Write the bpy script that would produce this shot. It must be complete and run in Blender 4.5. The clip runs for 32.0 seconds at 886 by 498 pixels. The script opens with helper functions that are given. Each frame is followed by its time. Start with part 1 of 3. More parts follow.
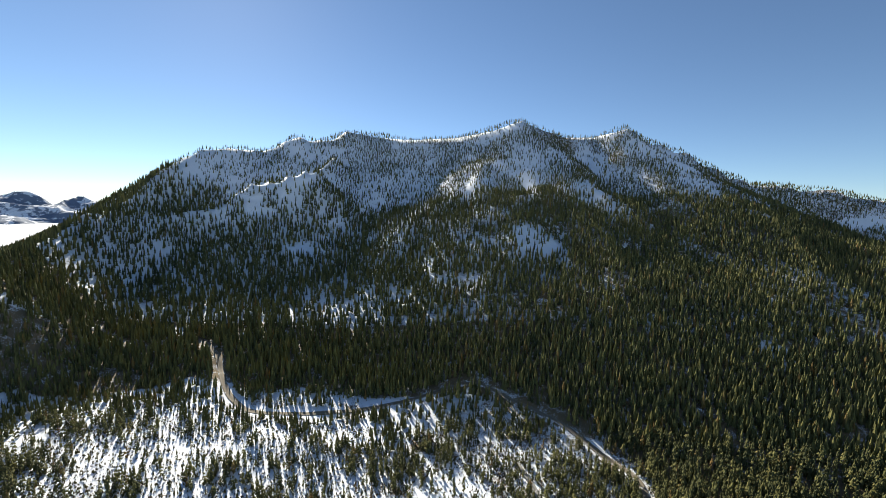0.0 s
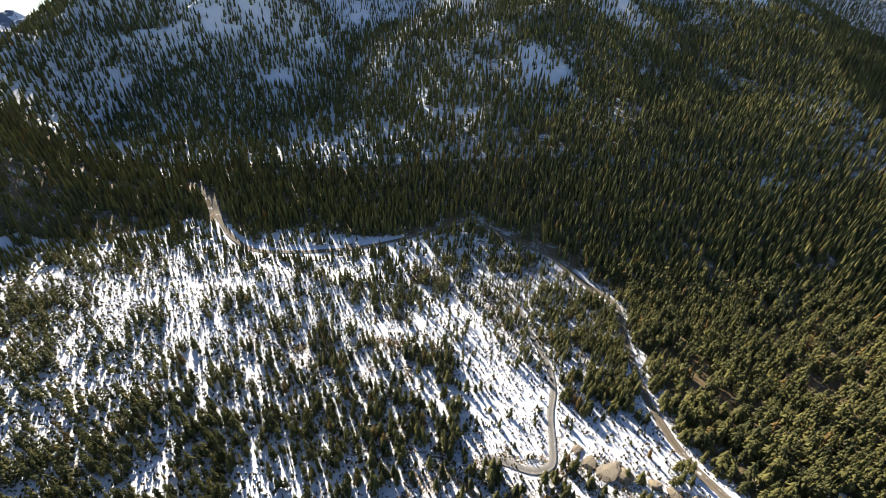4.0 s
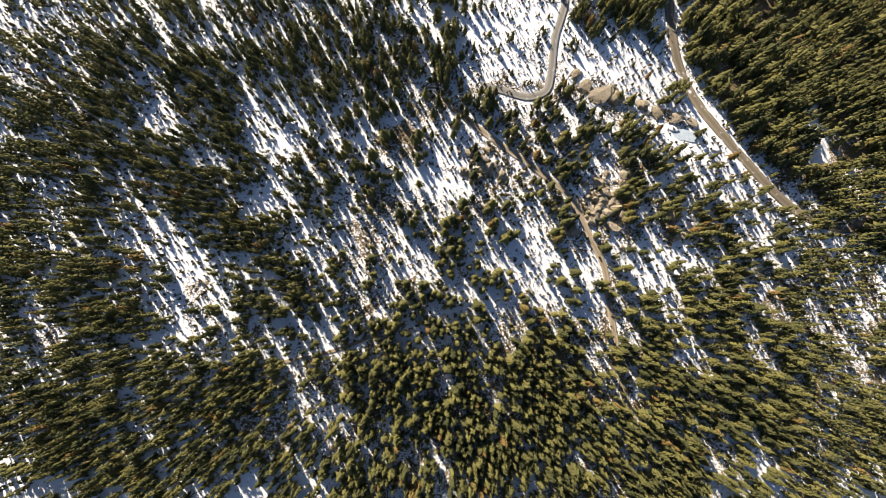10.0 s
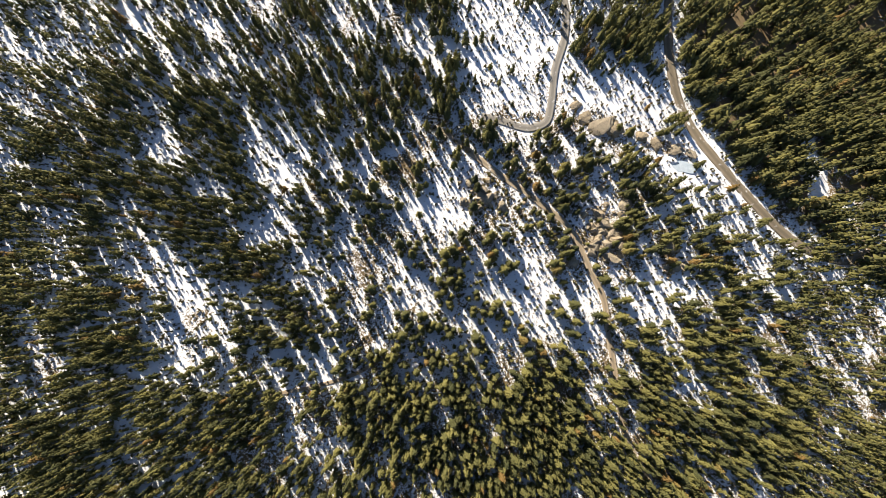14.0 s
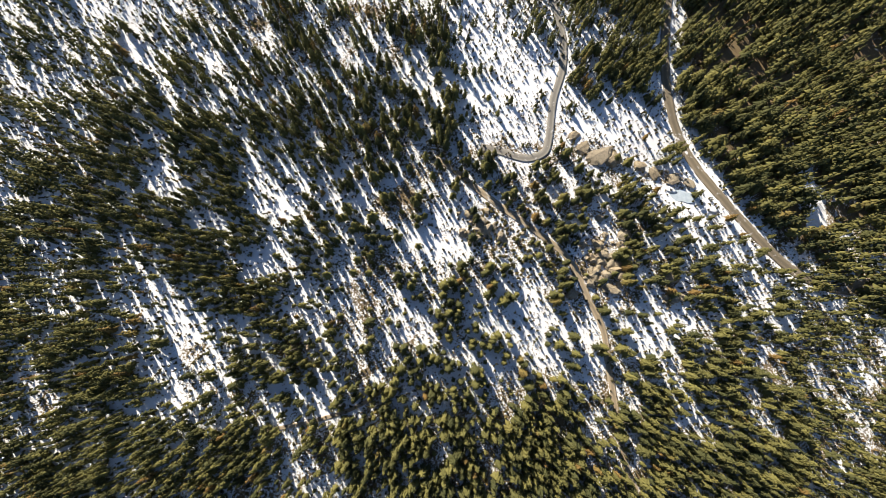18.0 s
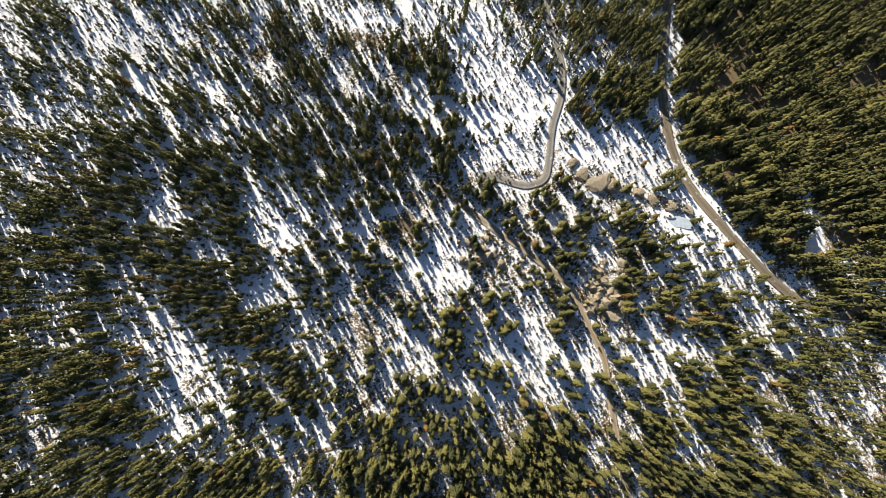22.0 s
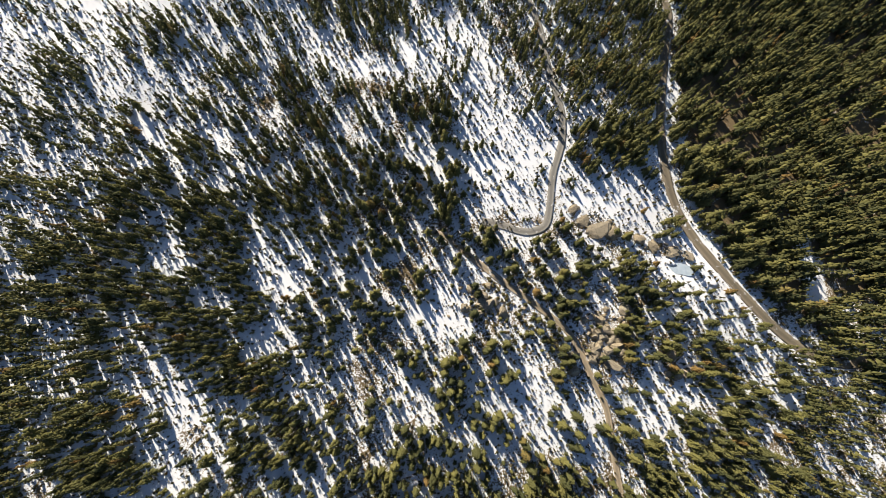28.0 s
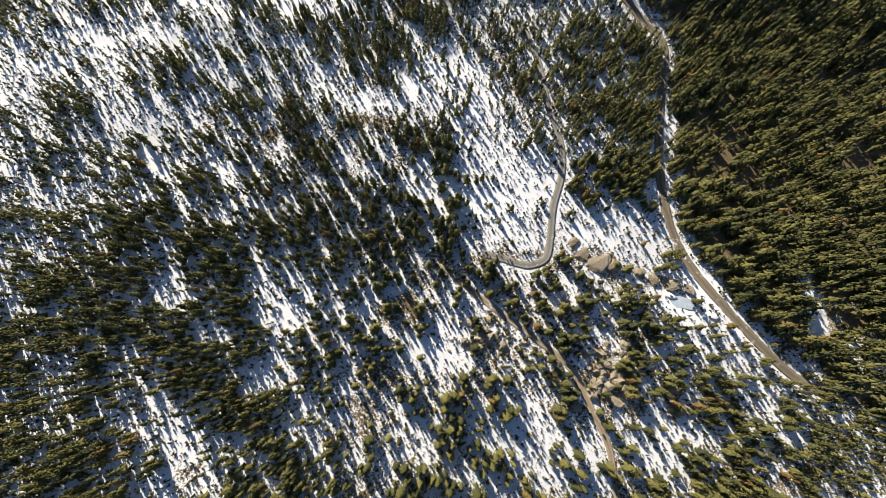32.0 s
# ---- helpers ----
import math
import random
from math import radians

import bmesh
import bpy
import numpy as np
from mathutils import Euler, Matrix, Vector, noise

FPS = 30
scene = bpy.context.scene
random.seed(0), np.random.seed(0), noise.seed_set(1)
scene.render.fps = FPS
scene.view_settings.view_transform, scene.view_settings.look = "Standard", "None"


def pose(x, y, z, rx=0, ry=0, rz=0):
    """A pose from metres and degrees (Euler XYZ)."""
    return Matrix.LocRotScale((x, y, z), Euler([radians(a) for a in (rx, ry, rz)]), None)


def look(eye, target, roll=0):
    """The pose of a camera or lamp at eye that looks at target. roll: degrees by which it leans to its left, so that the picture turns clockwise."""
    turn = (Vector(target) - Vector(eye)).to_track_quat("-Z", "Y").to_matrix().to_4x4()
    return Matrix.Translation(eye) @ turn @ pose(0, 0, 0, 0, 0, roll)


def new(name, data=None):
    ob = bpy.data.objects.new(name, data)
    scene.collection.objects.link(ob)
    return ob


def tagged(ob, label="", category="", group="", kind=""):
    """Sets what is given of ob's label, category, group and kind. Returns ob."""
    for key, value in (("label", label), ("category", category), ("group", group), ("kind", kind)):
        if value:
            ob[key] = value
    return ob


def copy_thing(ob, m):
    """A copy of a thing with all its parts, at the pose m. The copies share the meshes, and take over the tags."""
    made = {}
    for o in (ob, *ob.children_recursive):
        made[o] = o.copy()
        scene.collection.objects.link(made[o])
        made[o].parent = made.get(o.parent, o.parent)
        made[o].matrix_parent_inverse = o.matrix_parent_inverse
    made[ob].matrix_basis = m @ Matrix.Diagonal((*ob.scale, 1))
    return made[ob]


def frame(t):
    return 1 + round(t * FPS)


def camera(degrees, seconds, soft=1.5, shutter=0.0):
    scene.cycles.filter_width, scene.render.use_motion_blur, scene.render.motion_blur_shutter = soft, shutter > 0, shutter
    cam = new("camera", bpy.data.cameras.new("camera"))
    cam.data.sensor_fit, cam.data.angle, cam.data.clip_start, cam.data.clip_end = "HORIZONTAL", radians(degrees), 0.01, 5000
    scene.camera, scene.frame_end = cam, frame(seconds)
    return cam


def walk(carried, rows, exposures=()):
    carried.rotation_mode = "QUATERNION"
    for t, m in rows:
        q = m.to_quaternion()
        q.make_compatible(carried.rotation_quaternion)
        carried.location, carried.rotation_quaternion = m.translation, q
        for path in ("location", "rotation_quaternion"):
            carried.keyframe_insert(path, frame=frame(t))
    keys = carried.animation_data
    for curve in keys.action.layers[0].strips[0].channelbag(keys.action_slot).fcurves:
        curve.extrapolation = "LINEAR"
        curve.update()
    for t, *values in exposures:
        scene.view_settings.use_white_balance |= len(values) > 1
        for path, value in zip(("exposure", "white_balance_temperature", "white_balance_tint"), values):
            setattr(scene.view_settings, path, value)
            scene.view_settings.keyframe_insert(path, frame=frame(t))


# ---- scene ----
cam = camera(98.12, 32.0, soft=0.6)
# seconds, x, y, z, tilt from straight down, lean, turn
PATH = [
    (0, 3.49, -8.84, 204.38, 84.837, -1.329, 3.458),
    (0.5, 3.71, -5.95, 205.47, 82.473, -1.236, 3.257),
    (1, 3.82, -3.19, 206.09, 79.598, -1.228, 3.194),
    (1.5, 3.76, -0.62, 206.24, 76.739, -1.196, 3.145),
    (2, 3.57, 1.69, 206.02, 73.928, -1.151, 3.139),
    (2.5, 3.44, 3.86, 205.60, 71.294, -1.087, 3.146),
    (3, 3.48, 5.86, 205.16, 68.257, -1.055, 3.140),
    (3.5, 3.60, 7.61, 204.91, 64.548, -1.028, 3.008),
    (5.5, 3.76, 13.29, 204.97, 48.275, -0.947, 2.784),
    (6, 3.80, 14.05, 205.18, 44.495, -0.718, 2.699),
    (6.5, 4.03, 14.52, 205.43, 40.421, -0.453, 2.536),
    (7, 4.41, 15.10, 205.49, 36.098, -0.264, 2.405),
    (7.5, 4.72, 16.17, 205.00, 31.697, -0.216, 2.282),
    (8, 4.86, 17.69, 203.73, 27.071, -0.151, 2.130),
    (8.5, 4.88, 19.39, 201.80, 21.824, -0.133, 1.794),
    (9, 4.90, 20.49, 200.16, 16.557, -0.111, 1.608),
    (9.5, 4.94, 21.27, 199.38, 11.486, -0.091, 1.456),
    (10, 4.97, 22.70, 199.30, 7.147, -0.097, 1.064),
    (10.5, 5.02, 24.05, 199.47, 7.272, -0.104, 1.054),
    (11, 5.07, 25.33, 199.72, 7.425, -0.098, 1.116),
    (12, 5.18, 27.92, 200.20, 7.789, -0.082, 1.277),
    (13, 5.30, 30.73, 200.75, 8.173, -0.062, 1.405),
    (14.5, 5.50, 35.09, 201.51, 8.660, -0.017, 1.662),
    (16.5, 5.68, 41.48, 202.06, 9.230, -0.024, 1.669),
    (18, 5.52, 45.97, 203.01, 9.619, -0.057, 1.577),
    (20, 5.12, 51.87, 204.34, 10.133, -0.103, 1.464),
    (22, 4.72, 57.94, 205.71, 10.388, -0.115, 1.412),
    (24, 4.30, 63.66, 207.21, 10.889, -0.124, 1.432),
    (25.5, 3.99, 67.85, 208.40, 11.460, -0.127, 1.502),
    (27.5, 3.77, 73.12, 209.76, 12.451, -0.088, 1.772),
    (29, 3.57, 76.75, 211.03, 13.242, -0.095, 1.868),
    (30.5, 3.36, 80.38, 212.23, 14.085, -0.116, 1.920),
    (32, 3.31, 83.92, 213.29, 14.928, -0.072, 2.093),
]
walk(cam, [(t, pose(x, y, z, rx, ry, rz)) for t, x, y, z, rx, ry, rz in PATH],
     [(0.0, 1.1, 6600, 6), (3.0, 1.26, 6750, 11), (7.0, 1.11, 7100, 12), (8.5, 1.03, 7200, 12), (11.0, 1.12, 7300, 12), (14.0, 1.13, 7200, 11), (22.0, 0.95, 7050, 9), (32.0, 0.82, 6950, 9)])

# ---- daylight ----
SUN_AZ, SUN_EL = radians(-32), radians(28)
world = bpy.data.worlds.new("world")
scene.world = world
world.use_nodes = True
wn = world.node_tree.nodes
sky = wn.new("ShaderNodeTexSky")
sky.sky_type, sky.sun_disc = "NISHITA", False
sky.sun_elevation, sky.sun_rotation = SUN_EL, SUN_AZ
sky.altitude, sky.air_density, sky.dust_density, sky.ozone_density = 1900, 0.92, 0.15, 3.2
wn["Background"].inputs["Strength"].default_value = 0.062
world.node_tree.links.new(sky.outputs[0], wn["Background"].inputs["Color"])
sun = new("sun", bpy.data.lights.new("sun", "SUN"))
sun.data.energy, sun.data.angle, sun.data.color = 4.7, radians(0.55), (1.0, 0.93, 0.82)
sun_way = Vector((math.sin(SUN_AZ) * math.cos(SUN_EL), math.cos(SUN_AZ) * math.cos(SUN_EL), math.sin(SUN_EL)))
sun.matrix_world = look(sun_way * 900, (0, 0, 0))

# ---- materials ----


def material(name):
    m = bpy.data.materials.new(name)
    m.use_nodes = True
    nt = m.node_tree
    return m, nt, nt.nodes, nt.nodes["Principled BSDF"]


def node(nt, kind, **values):
    n = nt.nodes.new(kind)
    for key, value in values.items():
        n.inputs[key].default_value = value
    return n


def noise_node(nt, coord, scale, detail=4.0, rough=0.6):
    n = node(nt, "ShaderNodeTexNoise", Scale=scale, Detail=detail, Roughness=rough)
    nt.links.new(coord, n.inputs["Vector"])
    return n.outputs["Fac"]


def ramp(nt, fac, stops):
    r = nt.nodes.new("ShaderNodeValToRGB")
    while len(r.color_ramp.elements) < len(stops):
        r.color_ramp.elements.new(0.5)
    for e, (at, c) in zip(r.color_ramp.elements, stops):
        e.position, e.color = at, (*c, 1) if len(c) == 3 else c
    nt.links.new(fac, r.inputs["Fac"])
    return r.outputs["Color"]


def maths(nt, op, a, b):
    n = nt.nodes.new("ShaderNodeMath")
    n.operation = op
    for i, v in enumerate((a, b)):
        if isinstance(v, (int, float)):
            n.inputs[i].default_value = v
        else:
            nt.links.new(v, n.inputs[i])
    return n.outputs[0]


def mix(nt, fac, a, b):
    n = nt.nodes.new("ShaderNodeMixRGB")
    for i, v in enumerate((fac, a, b)):
        if isinstance(v, (int, float)):
            n.inputs[i].default_value = v
        elif isinstance(v, tuple):
            n.inputs[i].default_value = (*v, 1)
        else:
            nt.links.new(v, n.inputs[i])
    return n.outputs[0]


def bump(nt, bsdf, height, strength, distance):
    b = node(nt, "ShaderNodeBump", Strength=strength, Distance=distance)
    nt.links.new(height, b.inputs["Height"])
    nt.links.new(b.outputs[0], bsdf.inputs["Normal"])


def position(nt):
    return nt.nodes.new("ShaderNodeNewGeometry").outputs["Position"]


def attribute(nt, name):
    a = nt.nodes.new("ShaderNodeAttribute")
    a.attribute_name = name
    return a.outputs["Fac"]


def snow_material(name, soil_haze_a, soil_haze_b, coarse, fine):
    """Snow that breaks up into bare soil, needles and grass, or the far range's haze blue, where the cover is thin."""
    m, nt, nodes, bsdf = material(name)
    p = position(nt)
    cover = attribute(nt, "cover")
    n1, n2 = noise_node(nt, p, coarse, 5), noise_node(nt, p, fine, 6, 0.7)
    n = maths(nt, "ADD", maths(nt, "MULTIPLY", n1, 0.4), maths(nt, "MULTIPLY", n2, 0.6))
    gap = maths(nt, "SUBTRACT", cover, maths(nt, "SUBTRACT", maths(nt, "MULTIPLY", n, 2.6), 0.8))
    fac = ramp(nt, maths(nt, "ADD", maths(nt, "MULTIPLY", gap, 3.5), 0.5), [(0.38, (0, 0, 0)), (0.56, (1, 1, 1))])
    soil = mix(nt, noise_node(nt, p, fine * 2.1, 5, 0.7), soil_haze_a, soil_haze_b)
    white = mix(nt, noise_node(nt, p, coarse * 1.7, 4), (0.86, 0.87, 0.9), (0.74, 0.76, 0.8))
    nt.links.new(mix(nt, fac, soil, white), bsdf.inputs["Base Color"])
    bsdf.inputs["Roughness"].default_value = 0.85
    bsdf.inputs["Specular IOR Level"].default_value = 0.12
    bump(nt, bsdf, n2, 0.3, 0.3)
    return m


SNOW = snow_material("snow_over_soil", (0.1, 0.072, 0.042), (0.24, 0.18, 0.105), 0.09, 1.0)
# blue in place of soil: the air's haze painted into the far range's colour
HAZED_SNOW = snow_material("hazed_far_snow", (0.13, 0.16, 0.22), (0.2, 0.24, 0.31), 0.004, 0.02)


def road_material(name, a, b, scale):
    m, nt, nodes, bsdf = material(name)
    p = position(nt)
    n1, n2 = noise_node(nt, p, 0.12, 4), noise_node(nt, p, scale, 6, 0.7)
    c = mix(nt, n1, a, b)
    across = attribute(nt, "across")
    tracks = maths(nt, "MULTIPLY", ramp(nt, across, [(0.1, (0, 0, 0)), (0.24, (1, 1, 1)), (0.36, (0.9, 0.9, 0.9)), (0.48, (0, 0, 0))]), noise_node(nt, p, 0.25, 4))
    c = mix(nt, tracks, c, tuple(1.45 * v for v in b))
    edge = maths(nt, "ADD", n2, maths(nt, "MULTIPLY", maths(nt, "GREATER_THAN", across, 0.42), 0.1))
    c = mix(nt, ramp(nt, edge, [(0.6, (0, 0, 0)), (0.68, (1, 1, 1))]), c, (0.72, 0.72, 0.74))
    nt.links.new(c, bsdf.inputs["Base Color"])
    bsdf.inputs["Roughness"].default_value = 0.9
    bump(nt, bsdf, n2, 0.4, 0.1)
    return m


DIRT = road_material("packed_dirt", (0.21, 0.165, 0.115), (0.33, 0.265, 0.185), 0.3)
ASPHALT = road_material("sandy_asphalt", (0.12, 0.1, 0.072), (0.185, 0.152, 0.108), 0.2)
PAVED = road_material("grey_paving", (0.17, 0.16, 0.145), (0.24, 0.225, 0.2), 0.3)


def foliage_material(name, dark, light, dry):
    m, nt, nodes, bsdf = material(name)
    tint = attribute(nt, "tint")
    rnd = nodes.new("ShaderNodeObjectInfo").outputs["Random"]
    p = position(nt)
    f = maths(nt, "FRACT", maths(nt, "ADD", tint, rnd), 0.0)
    c = mix(nt, f, dark, light)
    c = mix(nt, ramp(nt, f, [(0.955, (0, 0, 0)), (0.985, (1, 1, 1))]), c, dry)
    c = mix(nt, maths(nt, "MULTIPLY", noise_node(nt, p, 1.6, 4, 0.7), 0.4), c, (0.05, 0.052, 0.02))
    nt.links.new(c, bsdf.inputs["Base Color"])
    bsdf.inputs["Roughness"].default_value = 0.75
    bsdf.inputs["Specular IOR Level"].default_value = 0.12
    trans = nodes.new("ShaderNodeBsdfTranslucent")
    nt.links.new(c, trans.inputs["Color"])
    ms = nodes.new("ShaderNodeMixShader")
    ms.inputs[0].default_value = 0.22
    nt.links.new(bsdf.outputs[0], ms.inputs[1])
    nt.links.new(trans.outputs[0], ms.inputs[2])
    nt.links.new(ms.outputs[0], nodes["Material Output"].inputs["Surface"])
    return m


NEEDLES = foliage_material("pine_needles", (0.07, 0.078, 0.036), (0.245, 0.226, 0.078), (0.26, 0.165, 0.06))
SHRUB = foliage_material("dry_brush", (0.06, 0.056, 0.028), (0.17, 0.135, 0.06), (0.24, 0.155, 0.07))


def bark_material(name, a, b):
    m, nt, nodes, bsdf = material(name)
    p = position(nt)
    n = noise_node(nt, p, 3.0, 5, 0.7)
    nt.links.new(mix(nt, n, a, b), bsdf.inputs["Base Color"])
    bsdf.inputs["Roughness"].default_value = 0.9
    bump(nt, bsdf, n, 0.6, 0.05)
    return m


BARK = bark_material("pine_bark", (0.06, 0.042, 0.03), (0.17, 0.115, 0.075))
DEADWOOD = bark_material("grey_deadwood", (0.09, 0.075, 0.062), (0.25, 0.22, 0.19))


def stone_material(name):
    m, nt, nodes, bsdf = material(name)
    p = position(nt)
    rnd = nodes.new("ShaderNodeObjectInfo").outputs["Random"]
    n1, n2 = noise_node(nt, p, 0.5, 5, 0.65), noise_node(nt, p, 3.0, 6, 0.7)
    c = mix(nt, n1, (0.25, 0.2, 0.13), (0.47, 0.385, 0.265))
    c = mix(nt, maths(nt, "MULTIPLY", rnd, 0.5), c, (0.3, 0.27, 0.22))
    c = mix(nt, ramp(nt, n2, [(0.26, (1, 1, 1)), (0.4, (0, 0, 0))]), c, (0.13, 0.11, 0.085))
    nt.links.new(c, bsdf.inputs["Base Color"])
    crack = nodes.new("ShaderNodeTexVoronoi")
    crack.feature = "DISTANCE_TO_EDGE"
    crack.inputs["Scale"].default_value = 0.42
    warp = node(nt, "ShaderNodeTexNoise", Scale=0.7, Detail=4.0)
    nt.links.new(p, warp.inputs["Vector"])
    bent = nodes.new("ShaderNodeMixRGB")
    bent.blend_type = "ADD"
    bent.inputs[0].default_value = 2.2
    bent.use_clamp = False
    nt.links.new(p, bent.inputs[1])
    nt.links.new(warp.outputs["Color"], bent.inputs[2])
    nt.links.new(bent.outputs[0], crack.inputs["Vector"])
    c = mix(nt, ramp(nt, crack.outputs["Distance"], [(0.0, (0.65, 0.65, 0.65)), (0.035, (0, 0, 0))]), c, (0.07, 0.058, 0.045))
    nt.links.new(c, bsdf.inputs["Base Color"])
    bsdf.inputs["Roughness"].default_value = 0.85
    bump(nt, bsdf, maths(nt, "ADD", n2, maths(nt, "MINIMUM", crack.outputs["Distance"], 0.15)), 1.0, 0.5)
    return m


STONE = stone_material("granite")

# ---- the lie of the land ----


def lattice(ix, iy, seed):
    k = (ix.astype(np.int64) * 374761393 + iy.astype(np.int64) * 668265263 + seed * 974634777) & 0x7FFFFFFF
    k = ((k ^ (k >> 13)) * 1274126177) & 0x7FFFFFFF
    return ((k ^ (k >> 16)) & 0xFFFF) / 65535.0


def value_noise(x, y, seed):
    ix, iy = np.floor(x), np.floor(y)
    fx, fy = x - ix, y - iy
    fx, fy = fx * fx * (3 - 2 * fx), fy * fy * (3 - 2 * fy)
    a, b = lattice(ix, iy, seed), lattice(ix + 1, iy, seed)
    c, d = lattice(ix, iy + 1, seed), lattice(ix + 1, iy + 1, seed)
    return (a * (1 - fx) + b * fx) * (1 - fy) + (c * (1 - fx) + d * fx) * fy


def fractal(x, y, size, seed, octaves=4):
    total, amp, norm = 0.0, 1.0, 0.0
    for o in range(octaves):
        total = total + amp * value_noise(x / size, y / size, seed + 17 * o)
        norm, amp, size = norm + amp, amp * 0.5, size * 0.5
    return total / norm


CREST = [
    (-503, 349, 132), (-553, 416, 135), (-612, 502, 145), (-662, 597, 168), (-702, 699, 202), (-728, 799, 232), (-746, 863, 262), (-753, 936, 305), (-752, 1000, 346),
    (-735, 1049, 368), (-709, 1079, 378), (-646, 1234, 406), (-586, 1281, 452), (-505, 1323, 450), (-423, 1352, 487), (-284, 1370, 482), (-181, 1381, 465),
    (-36, 1379, 478), (62, 1372, 504), (182, 1358, 538), (265, 1357, 500), (331, 1356, 480), (432, 1352, 476), (487, 1338, 503), (523, 1332, 513), (570, 1317, 478),
    (671, 1273, 424), (848, 1202, 312), (1047, 1312, 325), (1173, 1285, 314), (1290, 1258, 282), (1956, 1137, 264),
]
SPUR = [
    (-395, 1137, 374), (-376, 952, 305), (-503, 889, 262), (-607, 828, 203), (-733, 721, 103),
]


def crest_height(x, y, crest, drop, reach):
    """The height of slopes that fall away from a crest line."""
    best = np.full(np.shape(x), -1e4)
    for (ax, ay, az), (bx, by, bz) in zip(crest, crest[1:]):
        ux, uy = bx - ax, by - ay
        s = np.clip(((x - ax) * ux + (y - ay) * uy) / (ux * ux + uy * uy), 0, 1)
        d = np.hypot(x - ax - s * ux, y - ay - s * uy)
        best = np.maximum(best, az + s * (bz - az) - drop * d - 130 * (1 - np.exp(-d / reach)))
    return best


def smooth_max(a, b, k):
    return 0.5 * (a + b + np.sqrt((a - b) ** 2 + k * k))


def land(x, y):
    x, y = np.asarray(x, float), np.asarray(y, float)
    base = 3 - 0.08 * np.clip(x, -250, 250) + 0.14 * np.clip(y - 330, 0, 400)
    base = base + 5 * (fractal(x, y, 70, 3, 3) - 0.5) * np.clip(np.hypot(x, y - 90) / 150, 0.4, 3)
    hill = smooth_max(crest_height(x, y, CREST, 0.4, 210), crest_height(x, y, SPUR, 0.52, 160), 12)
    hill = hill - 0.4 * np.clip(-1000 - x, 0, 500)
    gully = np.clip((y - 420) / 300, 0, 1)
    hill = hill + gully * (44 * (1 - np.abs(2 * fractal(x, y * 0.55, 190, 9, 4) - 1)) - 34) * np.clip((1380 - y) / 240, 0.12, 1)
    return smooth_max(base - 0.5, hill, 12)


# ---- plan of woods, clearings and bare ground ----
# centre x, y, half lengths, turn in degrees, value
DEEP_WOODS = [
    (-145, 80, 92.3, 33.5, 0, 0.03), (-178, 21, 106.5, 62, 0, 0.027), (-48, -35, 138.9, 35, 0, 0.038), (73, -36, 103.5, 44.1, 0, 0.048), (213, 1, 102.6, 93, 0, 0.026),
    (-23, 136, 47.2, 25.8, 20, 0.021), (-112, 153, 66.4, 32, 0, 0.024), (110, 258, 32.6, 79.7, 0, 0.034), (15, 283, 64.3, 28, 0, 0.02), (-189, 127, 64.4, 28.3, 0, 0.022),
]
GROVES = [
    (-292, 178, 72, 127.8, 0, 0.02), (175, 81, 36.3, 20.1, -35, 0.017), (119, 115, 47.2, 10.6, 10, 0.024), (-44, 70, 36, 24.6, 0, 0.02), (9, 121, 43.3, 10.2, 20, 0.024),
    (-30, 209, 51, 13.2, 0, 0.023), (-64, 133, 40.4, 19.2, 0, 0.019), (38, 189, 31.4, 55.8, 18, 0.007), (0, 249, 29.7, 50.2, 38, 0.01), (103, 157, 38.8, 26.6, 0, 0.006),
    (0, 87, 28.3, 20.5, -35, 0.011),
]
MEADOWS = [
    (57, 49, 30.5, 28.3, -30, 0.014), (125, 46, 27.1, 19.4, 30, 0.009), (-217, 232, 66.9, 78.4, 25, 0.012), (-115, 264, 76.8, 63, 25, 0.018), (-103, 216, 44.6, 23.9, 20, 0.022),
    (-129, 36, 26, 42, 25, 0.0105), (221, 115, 6.5, 24, 12, 0.001), (142, 116, 23.9, 8.7, -10, 0.002), (-87, 68, 10.1, 12.1, 25, 0.004), (207, 21, 5.1, 14.6, 5, 0),
    (-240, 245, 46, 36, 20, 0.008), (-88, 306, 44, 20, 12, 0.007), (-165, 285, 16, 46, -12, 0.009), (-122, 255, 58, 22, 0, 0.01),
]
GLADES = [
    (240, 85, 6.3, 20, 5, 0), (-66, 5, 23.5, 18.2, -20, 0.013), (-45, 229, 18.1, 13.7, 0, 0.004), (92, 138, 17.4, 8.4, -20, 0.001), (130, 128, 22.5, 5.3, -10, 0.001),
    (90, 79, 14.2, 20.5, 15, 0.007), (32, 86, 13.5, 10.5, 0, 0.009), (414, 486, 14.1, 34.5, 20, 0.004), (155, -12, 15.6, 32.8, 20, 0.024), (-77, 197, 14.7, 9.3, 0, 0.04),
    (-97, 147, 14.4, 9.4, 0, 0.034), (-12, 181, 12.5, 12.3, 0, 0.009),
]
WOODS = DEEP_WOODS + GROVES + MEADOWS + GLADES
ROCKY_GROUND = [
    (90, 76, 15.4, 20.5, 20, 0.58), (29, 88, 15.7, 10.5, 0, 0.4), (92, 138, 18.6, 10.5, -20, 0.5), (130, 126, 20.2, 4.2, -10, 0.45), (128, 64, 6, 10, 0, 0.35),
    (25, 70, 13.5, 8.5, 0, 0.45), (-68, 26, 12.7, 8.6, 0, 0.45), (-22, 103, 17, 10.1, 0, 0.4), (-48, 218, 14, 7.8, 0, 0.45),
]
